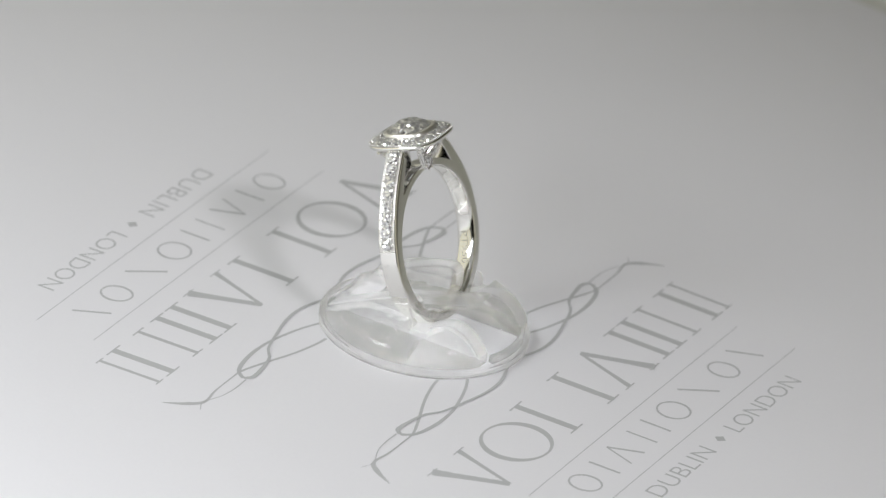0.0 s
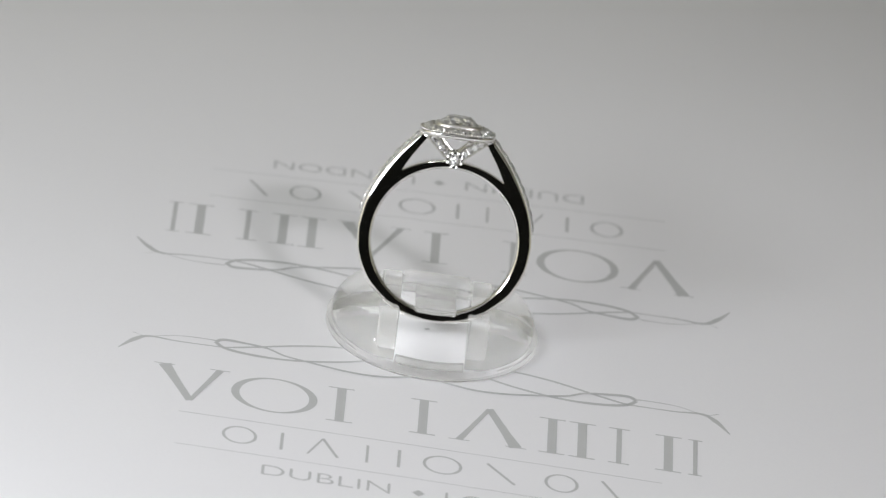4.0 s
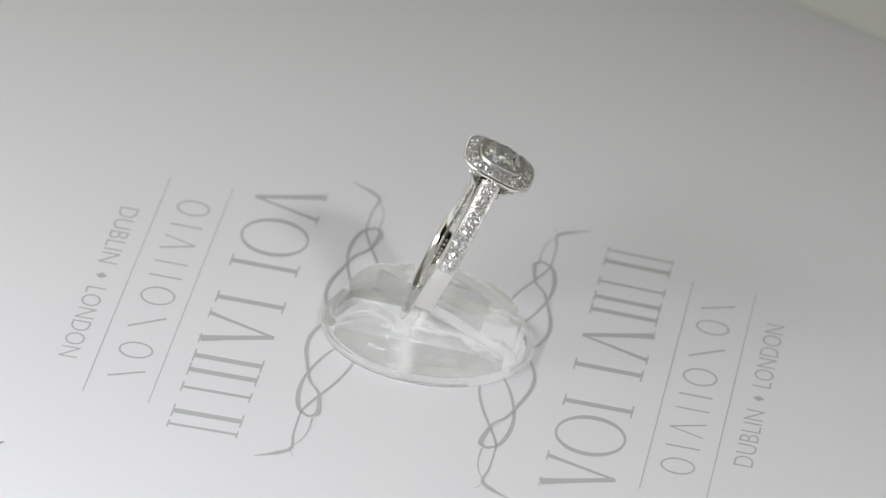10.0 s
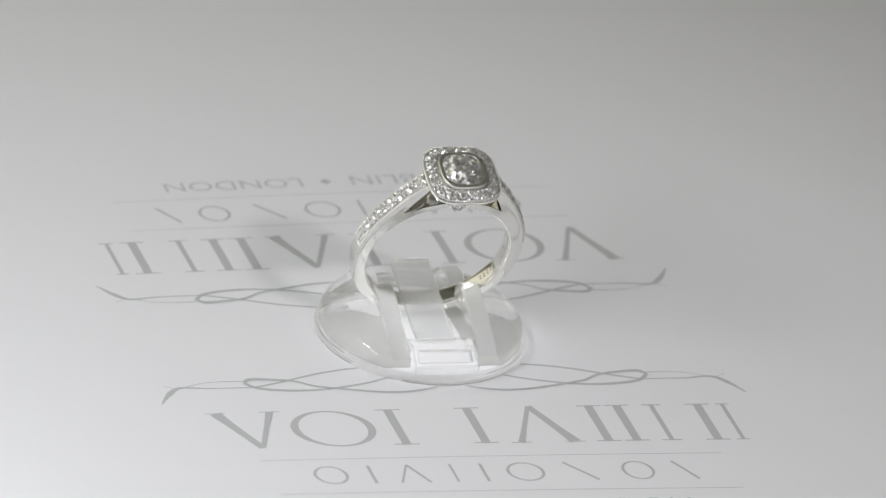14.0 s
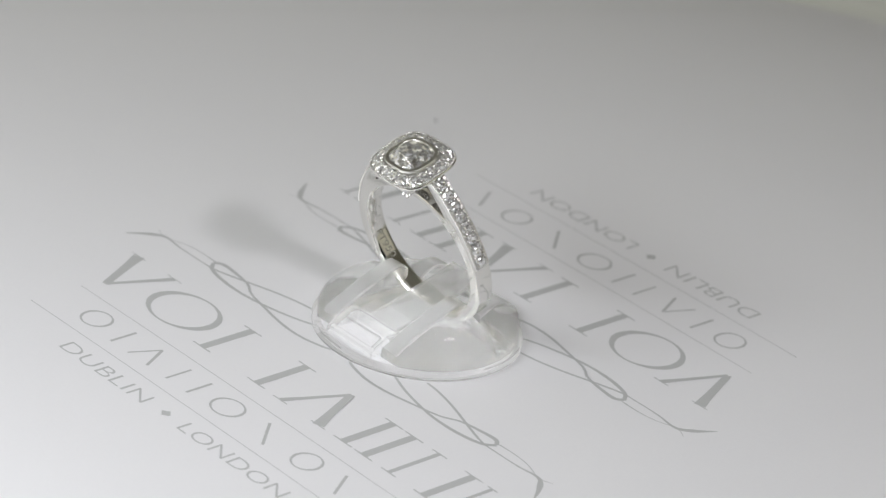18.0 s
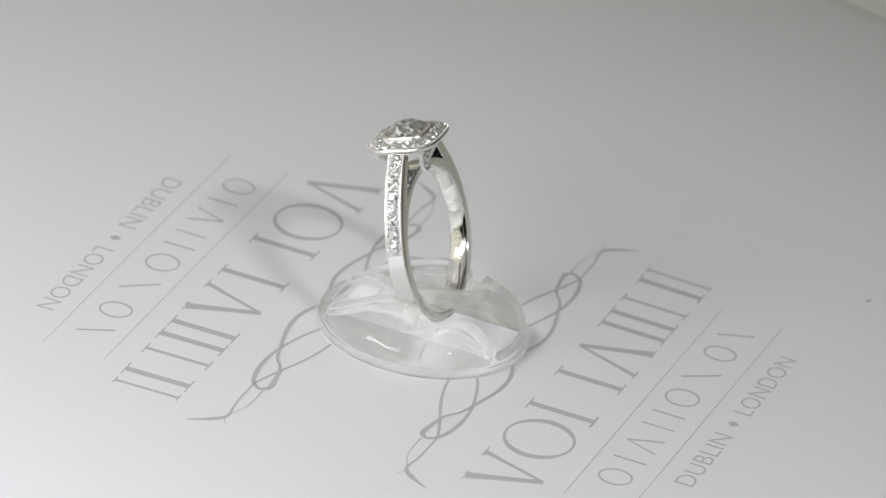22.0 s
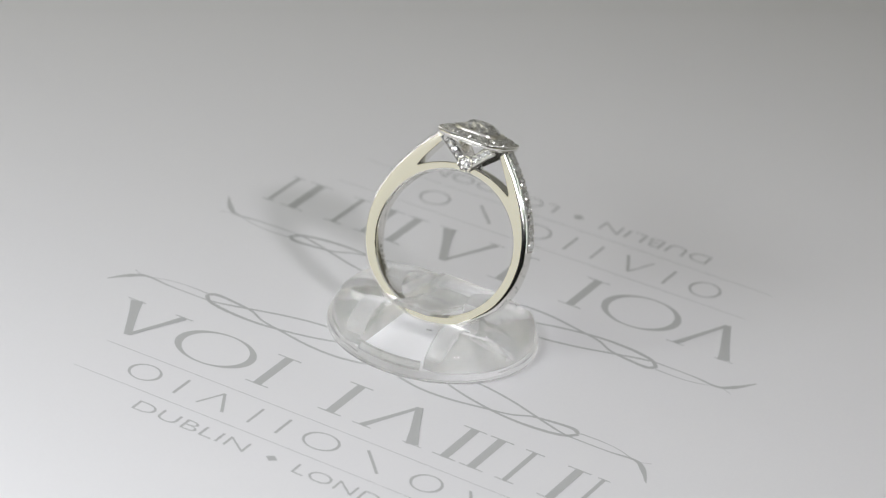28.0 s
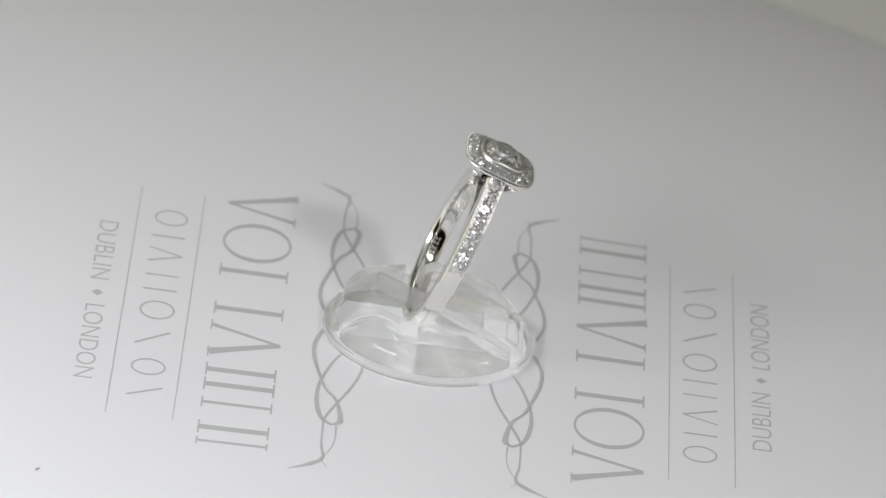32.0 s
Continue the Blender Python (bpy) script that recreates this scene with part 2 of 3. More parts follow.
def letters(body, height, thin=0.0):
    """The flat outline of some words in the built-in font, capitals of that height."""
    cu = bpy.data.curves.new("words", "FONT")
    cu.body, cu.offset = body, thin
    ob = bpy.data.objects.new("words", cu)
    scene.collection.objects.link(ob)
    me = bpy.data.meshes.new_from_object(ob.evaluated_get(bpy.context.evaluated_depsgraph_get()))
    bpy.data.objects.remove(ob)
    bpy.data.curves.remove(cu)
    bm = bmesh.new()
    bm.from_mesh(me)
    bpy.data.meshes.remove(me)
    xs, ys = [v.co.x for v in bm.verts], [v.co.y for v in bm.verts]
    return bm, min(xs), max(xs), min(ys), height / (max(ys) - min(ys))


def words(body, x0, x1, y0, y1):
    bm, a, b, low_y, k = letters(body, y1 - y0, -0.012)
    for v in bm.verts:
        v.co = (x0 + (v.co.x - a) / (b - a) * (x1 - x0), y0 + (v.co.y - low_y) * k, 0)
    return bm


TOP, FOOT = -16.5, -24.6
T2, F2 = -29.15, -33.1


def name_shapes():
    """The large name row as plain wedges, hoops and bars."""
    def wedge(bm, x0, xa, x1, y0, y1, w0, w1):
        for x, w in ((x0, w0), (x1, w1)):
            a, b = Vector((x, y0, 0)), Vector((xa, y1, 0))
            ribbon(bm, [a.lerp(b, i / 12) for i in range(13)], (w * 1.35, w, w * 0.9, w * 0.85))
            stroke(bm, (x - 1.2, y0), (x + 1.2, y0), 0.16)
    def post(bm, x, w, foot=1.5):
        stroke(bm, (x, TOP), (x, FOOT), w)
        for y in (TOP - 0.1, FOOT + 0.1):
            stroke(bm, (x - foot, y), (x + foot, y), 0.2)
    yield lambda bm: wedge(bm, -29.3, -25.9, -22.9, TOP, FOOT, 1.1, 0.62)
    yield lambda bm: hoop(bm, -16.45, -20.6, 4.95, 4.1, 0.95, 0.28)
    yield lambda bm: post(bm, -8.85, 1.05)
    yield lambda bm: post(bm, 0.65, 1.05)
    yield lambda bm: wedge(bm, 4.9, 8.15, 11.4, FOOT, TOP, 0.62, 1.1)
    yield lambda bm: post(bm, 15.5, 1.05)
    yield lambda bm: post(bm, 18.95, 1.05)
    yield lambda bm: post(bm, 23.2, 0.6, 1.2)
    yield lambda bm: post(bm, 28.9, 1.05)
    yield lambda bm: post(bm, 32.0, 0.5, 0.8)


def trade_shapes():
    """The second row as plain hoops and bars."""
    yield lambda bm: hoop(bm, -19.8, -31.1, 2.0, 2.0, 0.36, 0.22)
    yield lambda bm: stroke(bm, (-15.0, T2), (-15.0, F2), 0.36)
    yield lambda bm: (stroke(bm, (-12.0, F2), (-10.4, T2), 0.26), stroke(bm, (-8.6, F2), (-10.4, T2), 0.36))
    yield lambda bm: (stroke(bm, (-5.3, T2), (-5.3, F2), 0.3), stroke(bm, (-1.7, T2), (-1.7, F2), 0.36))
    yield lambda bm: hoop(bm, 3.25, -31.1, 2.25, 2.05, 0.36, 0.22)
    yield lambda bm: stroke(bm, (8.3, T2), (11.5, F2), 0.36)
    yield lambda bm: hoop(bm, 16.8, -31.1, 1.95, 2.0, 0.36, 0.22)
    yield lambda bm: stroke(bm, (21.4, T2), (23.6, F2), 0.36)


# one half of the looping flourish: distance out from the emblem's middle, height, and the stroke widths
FLOURISH = (
    (((35.4, -13.95), (33.9, -11.65), (32.2, -10.25), (29.1, -10.55), (25.2, -10.6), (23.2, -10.5), (20.4, -9.65), (15.5, -7.9), (12.0, -7.0), (9.8, -6.7)), (0.15, 0.75, 0.35, 0.2, 0.22, 0.35, 0.35, 0.35, 0.35)),
    (((34.1, -9.7), (32.4, -10.3), (29.6, -9.35), (27.2, -9.05), (24.6, -9.1)), (0.08, 0.12, 0.12, 0.15, 0.2)),
    (((24.5, -9.5), (23.5, -8.75), (21.0, -8.95), (18.4, -9.5), (16.3, -10.75), (12.8, -11.65), (9.0, -12.45), (5.7, -12.55), (2.9, -11.95), (1.6, -11.4)), (0.5, 0.6, 0.45, 0.35, 0.32, 0.35, 0.4, 0.4, 0.4, 0.35)),
    (((24.5, -9.5), (23.3, -10.75), (20.7, -11.45), (17.4, -11.65), (14.1, -11.3), (9.9, -10.25), (6.5, -8.9)), (0.5, 0.5, 0.55, 0.5, 0.4, 0.38, 0.35, 0.35)),
)

for m in (EMBLEM_A, EMBLEM_B):
    for kind, shapes in (("name_shape", name_shapes()), ("trade_shape", trade_shapes())):
        for draw in shapes:
            bm = bmesh.new()
            draw(bm)
            lay(bm, m)
            part(kind, bm, INK, card)
    for y in (-27.5, -35.12):
        bm = bmesh.new()
        stroke(bm, (-26.9, y), (28.2, y), 0.10, 40)
        lay(bm, m)
        part("rule_line", bm, INK, card)
    for side in (-1, 1):
        bm = bmesh.new()
        for pts, widths in FLOURISH:
            ribbon(bm, spline([(0.6 + side * s, v, 0) for s, v in pts], 8), widths)
        lay(bm, m)
        part("flourish", bm, INK, card)
    for body, x0, x1 in (("DUBLIN", -16.9, -2.4), ("LONDON", 3.8, 21.0)):
        bm = words(body, x0, x1, -39.4, -37.15)
        lay(bm, m)
        part("place_name", bm, INK, card)
    bm = bmesh.new()
    bm.faces.new([bm.verts.new((0.8 + dx, -38.28 + dy, 0)) for dx, dy in ((-0.75, 0), (0, -0.7), (0.75, 0), (0, 0.7))])
    lay(bm, m)
    part("diamond_mark", bm, INK, card)


# ---------------------------------------------------------------- the clear stand
UDIR = radians(65.8)
STAND_AT = Matrix.Translation((-0.13 * MM, 0.92 * MM, 0.0)) @ Matrix.Rotation(UDIR, 4, "Z")


def turned(bm, prof, n=96, slot=0.0, ledge=0.0, flats=0):
    """A turned body, its wall in so many flats; a slot of that half width along y is cut down to the ledge."""
    def ring_at(r, z):
        for k in range(n):
            a = 2 * math.pi * k / n
            q = r
            if flats:
                step = 2 * math.pi / flats
                q = r * math.cos(step / 2) / math.cos(a % step - step / 2)
            yield (q * math.cos(a), q * math.sin(a), min(z, ledge) if abs(q * math.cos(a)) < slot else z)
    skin(bm, [list(ring_at(r, z)) for r, z in prof])


def to_metres(bm):
    bmesh.ops.scale(bm, vec=(MM, MM, MM), verts=bm.verts[:])
    return bm


stand = tagged(new("ring_stand"), "clear moulded acrylic ring stand, domed and slotted, on the card", "ring stand")
def prism(prof, x0, x1, bevel=0.14):
    """A slab of that outline (y, z) from x0 to x1, its upper edges eased, open where it meets the base."""
    bm = bmesh.new()
    skin(bm, [[(x, y, z) for y, z in prof] for x in (x0, x1)])
    bmesh.ops.recalc_face_normals(bm, faces=bm.faces[:])
    sharp = [e for e in bm.edges if max(v.co.z for v in e.verts) > 1.2 and e.calc_face_angle(0) > radians(35)]
    for f in bmesh.ops.bevel(bm, geom=sharp, offset=bevel, segments=2, affect="EDGES")["faces"]:
        f.material_index = 1
    bmesh.ops.delete(bm, geom=[f for f in bm.faces if max(v.co.z for v in f.verts) < 1.06], context="FACES")
    bm.normal_update()
    for f in bm.faces:
        if f.material_index == 0 and (f.normal.z > 0.3 or abs(f.normal.y) > 0.6) and f.calc_area() > 0.4:
            f.material_index = 2
    return to_metres(bm)


def slab_part(name, bm, mat, top=None):
    ob = part(name, bm, mat, stand)
    ob.data.materials.append(ACRYLIC_EDGE)
    ob.data.materials.append(top or ACRYLIC_TOP)


bm = bmesh.new()
turned(bm, [(11.5, 0.02), (12.25, 0.02), (12.38, 0.12), (12.42, 0.3), (12.42, 0.75), (12.36, 0.92), (12.22, 1.0), (11.85, 1.0), (11.5, 1.0)])
bmesh.ops.delete(bm, geom=[f for f in bm.faces if len(f.verts) > 4], context="FACES")
part("foot_flange", to_metres(bm), ACRYLIC_EDGE, stand, smooth=35)
bm = bmesh.new()
WALL = [(11.1, 1.03), (11.75, 1.03), (11.75, 1.75), (11.68, 1.98), (11.5, 2.05), (11.3, 2.05), (11.15, 1.95)]
skin(bm, [[(r * math.cos(a), r * math.sin(a), z) for r, z in WALL] for a in (radians(-110 + 40 * k / 16) for k in range(17))])
part("wall", to_metres(bm), ACRYLIC_WALL, stand, smooth=35)
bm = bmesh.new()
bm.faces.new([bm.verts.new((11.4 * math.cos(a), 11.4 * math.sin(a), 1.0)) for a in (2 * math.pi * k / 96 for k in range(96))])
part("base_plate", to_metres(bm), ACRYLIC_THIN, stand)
REAR = spline([(-10.3, 2.4, 0), (-9.3, 3.7, 0), (-8.0, 4.7, 0), (-6.4, 5.1, 0), (-5.0, 4.8, 0), (-3.6, 4.1, 0)], 5)
FORE = spline([(-1.35, 6.0, 0), (-0.5, 6.5, 0), (0.4, 6.5, 0), (2.2, 5.9, 0), (4.4, 4.95, 0), (6.6, 3.9, 0), (8.3, 3.0, 0), (9.6, 2.3, 0)], 4)


def dome(r):
    return 1.9 + 3.0 * max(0.0, 1 - (max(r - 5.0, 0.0) / 6.95) ** 3.2) ** 0.6


def saddle(side):
    """A solid wing of the stand: a ridge along the channel, cut across by the ring's groove, and a domed flank."""
    rows = [(p.x, p.y, False) for p in REAR] + [(-3.6, 0, True), (-2.5, 0, True), (-1.4, 0, True)] + [(p.x, p.y, False) for p in FORE]
    bm = bmesh.new()
    grid = []
    for n, ridge, groove in rows:
        far = math.sqrt(11.85 ** 2 - n * n)
        line = []
        for x, kind in [(4.1, 1), (4.3, 2), (6.2, 2), (6.4, 1)] + [(6.42 + (far - 6.42) * (1 - (1 - k / 13) ** 1.5), 0) for k in range(14)]:
            if far < 6.5:
                x = 4.1 + (x - 4.1) * (far - 4.1) / (max(x, far + 0.01) - 4.1) if x > far else x
            if groove:
                z = 3.65 - max(0.0, x - 4.1) * 0.25
                z = min(z, dome(math.hypot(x, n))) if kind == 0 else z
            elif kind:
                z = ridge - (0.16 if kind == 1 else 0.0)
            else:
                z = min(ridge - 0.35, dome(math.hypot(x, n)))
            line.append(bm.verts.new((side * x, n, z)))
        grid.append(line)
    wide = len(grid[0])
    for a, b in zip(grid, grid[1:]):
        for k in range(wide - 1):
            f = bm.faces.new((a[k], b[k], b[k + 1], a[k + 1]))
            f.material_index = 1 if k < 3 else 0
    edge = [r[0] for r in grid] + grid[-1][1:] + [r[-1] for r in reversed(grid[:-1])] + grid[0][-2:0:-1]
    low = [bm.verts.new((v.co.x, v.co.y, 1.04)) for v in edge]
    for k in range(len(edge)):
        m = (k + 1) % len(edge)
        bm.faces.new((edge[k], edge[m], low[m], low[k]))
    bm.faces.new(low)
    bmesh.ops.remove_doubles(bm, verts=bm.verts[:], dist=0.004)
    return to_metres(bm)


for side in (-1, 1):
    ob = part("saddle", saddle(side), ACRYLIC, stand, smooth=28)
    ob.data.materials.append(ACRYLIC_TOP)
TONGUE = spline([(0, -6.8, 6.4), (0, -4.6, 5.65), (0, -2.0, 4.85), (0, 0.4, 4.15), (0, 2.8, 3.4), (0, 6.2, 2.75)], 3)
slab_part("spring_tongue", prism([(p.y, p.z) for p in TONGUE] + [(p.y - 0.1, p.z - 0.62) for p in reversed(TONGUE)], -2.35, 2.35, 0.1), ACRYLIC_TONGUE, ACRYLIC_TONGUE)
block = prism([(5.9, 1.0), (5.9, 2.8), (6.9, 3.25), (8.6, 3.25), (11.0, 1.75), (11.0, 1.0)], -3.85, 3.95, 0.2)
facet = max((f for f in block.faces if f.normal.y > 0.4 and f.normal.z > 0.3), key=lambda f: f.calc_area())
for sides, deep in ((1.1, 0.0), (0.25, -0.55)):          # a shallow recess with a sloping rim
    bmesh.ops.inset_region(block, faces=[facet], thickness=sides * MM * 0.6, depth=deep * MM)
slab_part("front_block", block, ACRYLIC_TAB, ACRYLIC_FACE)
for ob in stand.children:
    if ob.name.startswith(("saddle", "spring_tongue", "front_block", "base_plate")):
        ob.visible_shadow = False      # shadow turned off on the clear plastic, so the lamps' light reaches the card


# ---------------------------------------------------------------- the ring
RISE = 10.0               # the ring's origin lies at the foot of its shank
RING_DIR, LEAN = radians(66.6), radians(19.9)
AXIS_U = Vector((math.cos(RING_DIR), math.sin(RING_DIR), 0))
AXIS_N = Vector((-math.sin(RING_DIR), math.cos(RING_DIR), 0))
AXIS_UP = AXIS_N * math.sin(LEAN) + Vector((0, 0, 1)) * math.cos(LEAN)
CENTRE = Vector((-0.983, 1.161, 11.754))
RING_AT = Matrix.Translation((CENTRE - AXIS_UP * RISE) * MM) @ Matrix((AXIS_U, AXIS_UP.cross(AXIS_U), AXIS_UP)).transposed().to_4x4()
ring = tagged(new("diamond_ring"), "polished platinum ring with a cushion diamond halo and stone-set shoulders", "ring")
WIDE, HOLE, LOW = 1.15, 8.6, -0.186       # half width, radius of the hole at its rims, height of the hole's centre


def mm(x, y, z):
    return Vector((x * MM, y * MM, (z + RISE) * MM))


def section(pi, po, inside, outside):
    """A closed cross-section between an inner and an outer point of the ring's plane; each side is (share of the half width, depth below the edge)."""
    pi, po = Vector((pi[0], 0, pi[1])), Vector((po[0], 0, po[1]))
    d = (po - pi).normalized()
    half = [pi + d * deep + Vector((0, WIDE * wide, 0)) for wide, deep in inside] + [po - d * deep + Vector((0, WIDE * wide, 0)) for wide, deep in outside]
    return [mm(*p) for p in half + [Vector((p.x, -p.y, p.z)) for p in reversed(half)]]


COMFORT = ((0.2, -0.2), (0.62, -0.19), (0.84, -0.12), (0.95, -0.02), (1.0, 0.1), (1.0, 0.2))      # the rounded inside of the shank
PLAIN = ((0.93, 0.0), (1.0, 0.07), (1.0, 0.17))


def crest(pi, po):
    """The outer rims of a section: a broad soft rounding that grows with the section's height."""
    c = min(0.62, max(0.3, 0.36 * math.hypot(po[0] - pi[0], po[1] - pi[1])))
    return ((1.0, c + 0.12), (1.0, c), (0.985, c * 0.6), (0.945, 0.14), (0.89, 0.04), (0.85, 0.0), (0.7, 0.0), (0.3, -0.03))


OUTER = [(0, -9.75), (2.2, -9.6), (4.2, -9.1), (5.85, -8.1), (7.95, -6.2), (9.05, -4.5), (9.78, -2.5), (10.06, -0.3), (10.02, 1.0), (9.55, 3.55), (8.35, 6.4), (6.7, 9.05), (5.6, 10.45), (4.65, 11.55), (4.2, 12.05)]
out_line = spline([(x, 0, z) for x, z in OUTER], 10)
FORK = 38.0               # degrees from the top at which the shoulders part from the shank


def on_hole(deg, r=HOLE):
    return (r * math.sin(radians(deg)), r * math.cos(radians(deg)) + LOW)


def on_outer(deg):
    """Where the way out from the hole's centre, deg from the top, meets the outline."""
    for a, b in zip(out_line, out_line[1:]):
        da, db = (math.degrees(math.atan2(p.x, p.z - LOW)) for p in (a, b))
        if db <= deg <= da:
            p = a.lerp(b, (da - deg) / (da - db))
            return (p.x, p.z)
    return (out_line[0].x, out_line[0].z)


bm = bmesh.new()
loops = []
for k in range(181):
    deg = FORK + (360 - 2 * FORK) * k / 180
    side, at = (1, deg) if deg <= 180 else (-1, 360 - deg)
    po = on_outer(at)
    loops.append(section(on_hole(deg), (side * po[0], po[1]), COMFORT, crest(on_hole(at), po)))
skin(bm, loops)
shank = part("shank", bm, PLATINUM, ring, smooth=24)
bm = bmesh.new()
loops = []
for k in range(61):
    deg = -FORK + 2 * FORK * k / 60
    loops.append(section(on_hole(deg), on_hole(deg, 9.36 + 0.28 * (deg / FORK) ** 2), COMFORT, ((1.0, 0.2), (1.0, 0.10), (0.95, 0.02), (0.84, 0.0), (0.3, 0.0))))
skin(bm, loops)
part("gallery_rail", bm, PLATINUM, ring, smooth=24)


def ball(bm, p, r, m=None):
    for v in bmesh.ops.create_icosphere(bm, subdivisions=1, radius=r)["verts"]:
        v.co += p


def brilliant(r, crown=0.32, deep=0.86, power=2.0, n=8):
    """A faceted stone, its girdle in the plane z = 0."""
    bm = bmesh.new()

    def rim(rad, z, off, count):
        out = []
        for k in range(count):
            a = 2 * math.pi * (k + off) / count
            c, s = math.cos(a), math.sin(a)
            f = rad * r / (abs(c) ** power + abs(s) ** power) ** (1 / power)
            out.append(bm.verts.new((c * f * MM, s * f * MM, z * r * MM)))
        return out
    table, mid = rim(0.56, crown, 0.5, n), rim(0.80, crown * 0.55, 0, n)
    girdle, under = rim(1.0, 0.02, 0, 2 * n), rim(1.0, -0.03, 0, 2 * n)
    pav = rim(0.42, -deep * 0.62, 0.5, n)
    culet = bm.verts.new((0, 0, -deep * r * MM))
    bm.faces.new(table)
    for k in range(n):
        j = (k + 1) % n
        bm.faces.new((table[k], table[j], mid[j]))
        bm.faces.new((mid[k], table[k], mid[j]))
        g0, g1, g2 = girdle[2 * k], girdle[2 * k + 1], girdle[(2 * k + 2) % (2 * n)]
        bm.faces.new((mid[k], g1, g0))
        bm.faces.new((mid[k], mid[j], g1))
        bm.faces.new((mid[j], g2, g1))
        u0, u1, u2 = under[2 * k], under[2 * k + 1], under[(2 * k + 2) % (2 * n)]
        bm.faces.new((g0, g1, u1, u0))
        bm.faces.new((g1, g2, u2, u1))
        bm.faces.new((u0, u1, pav[k]))
        bm.faces.new((u1, u2, pav[k]))
        bm.faces.new((u2, pav[j], pav[k]))
        bm.faces.new((pav[k], pav[j], culet))
    return bm


def stone(name, mesh, at, normal, spin=0.0, parent=None, label=""):
    ob = part(name, mesh, None, parent or ring, label)
    ob.matrix_basis = Matrix.Translation(mm(*at)) @ Vector(normal).to_track_quat("Z", "Y").to_matrix().to_4x4() @ Matrix.Rotation(spin, 4, "Z")
    return ob


def along(line, s):
    """The point and outward normal at a length s along the line."""
    for a, b in zip(line, line[1:]):
        d = (b - a).length
        t = (b - a).normalized()
        if s <= d:
            break
        s -= d
    return a + t * min(s, d), Vector((t.z, 0, -t.x))


MELEE = finish(brilliant(0.77), "shoulder_stone", DIAMOND)
tip = on_outer(FORK)
upper = [Vector((tip[0], 0, tip[1]))] + [p for p in out_line if p.z > tip[1] + 0.05]
under = spline([(*on_hole(FORK, 9.64), 0), (5.35, 8.6, 0), (4.65, 9.75, 0), (3.5, 11.5, 0)], 12)
strip = [p for p in out_line if p.z > 1.75]
length = sum((b - a).length for a, b in zip(strip, strip[1:]))
for side in (-1, 1):
    bm = bmesh.new()
    loops = []
    for k in range(31):
        f = k / 30
        po = along(upper, f * sum((b - a).length for a, b in zip(upper, upper[1:])))[0]
        pi = under[round(f * 36)]
        loops.append(section((side * pi.x, pi.y), (side * po.x, po.z), PLAIN, crest((pi.x, pi.y), (po.x, po.z))))
    skin(bm, loops)
    shoulder = part("shoulder", bm, PLATINUM, ring, smooth=24)
    bed, beads, claws = bmesh.new(), bmesh.new(), bmesh.new()
    loops = []
    for k in range(41):              # the plate that holds the stones, raised at its rims
        p, nn = along(strip, length * k / 40 * 0.985)
        row = ((-0.97, -0.12), (-0.97, 0.04), (-0.86, 0.06), (-0.74, 0.02), (0.74, 0.02), (0.86, 0.06), (0.97, 0.04), (0.97, -0.12))
        loops.append([mm(side * (p.x + nn.x * h), y * 1.03, p.z + nn.z * h) for y, h in row])
    skin(bed, loops)
    part("stone_bed", bed, BEADS, shoulder, smooth=30)
    n = 38
    for k in range(n + 1):
        p, nn = along(strip, length * k / n * 0.98)
        for y in (-0.95, 0.95):
            ball(beads, mm(side * (p.x + nn.x * 0.07), y, p.z + nn.z * 0.07), 0.12 * MM)
    p, nn = along(strip, 0.0)
    for k in range(1, 8):
        ball(beads, mm(side * (p.x + nn.x * 0.12), -0.95 + 1.9 * k / 8, p.z), 0.115 * MM)
    part("milgrain_edge", beads, BEADS, shoulder, smooth=80)
    for k in range(8):
        s = 0.85 + (length - 1.0) * k / 7.4
        p, nn = along(strip, s)
        stone("shoulder_stone", MELEE, (side * (p.x + nn.x * 0.14), 0, p.z + nn.z * 0.14), Vector((side * nn.x, 0, nn.z)), k * 0.4, shoulder)
        q, nq = along(strip, s + (length - 1.0) / 15.5)
        for y, r in ((-0.62, 0.2), (-0.36, 0.12), (0.36, 0.12), (0.62, 0.2)):
            ball(claws, mm(side * (q.x + nq.x * 0.12), y, q.z + nq.z * 0.12), r * MM)
        for y in (-0.78, 0.78):
            ball(claws, mm(side * (p.x + nn.x * 0.08), y, p.z + nn.z * 0.08), 0.13 * MM)
    part("claw_setting", claws, GRAIN_METAL, shoulder, smooth=80)

# head: cushion halo, bezel and centre stone
HALF, POWER, HEAD_X = 4.38, 3.4, -0.07


def cushion(scale, z, n=72, power=POWER):
    out = []
    for k in range(n):
        a = 2 * math.pi * k / n
        c, s = math.cos(a), math.sin(a)
        f = HALF * scale / (abs(c) ** power + abs(s) ** power) ** (1 / power)
        out.append(mm(HEAD_X + c * f, s * f, z))
    return out


bm = bmesh.new()
skin(bm, [cushion(s, z) for s, z in ((0.86, 12.0), (0.95, 12.08), (0.99, 12.25), (1.0, 12.42), (0.998, 12.52), (0.985, 12.6), (0.955, 12.62), (0.935, 12.55))], closed=True)
halo = part("halo", bm, PLATINUM, ring, smooth=35)
bm = bmesh.new()
skin(bm, [cushion(s, z) for s, z in ((0.94, 12.05), (0.94, 12.5), (0.66, 13.02), (0.58, 13.02), (0.58, 12.05))], closed=True)
part("stone_bed", bm, BEADS, halo, smooth=35)
bm = bmesh.new()
skin(bm, [cushion(s, z, power=3.0) for s, z in ((0.65, 12.6), (0.645, 13.1), (0.632, 13.42), (0.615, 13.53), (0.585, 13.56), (0.54, 13.55), (0.525, 13.46), (0.5, 13.0))], closed=True)
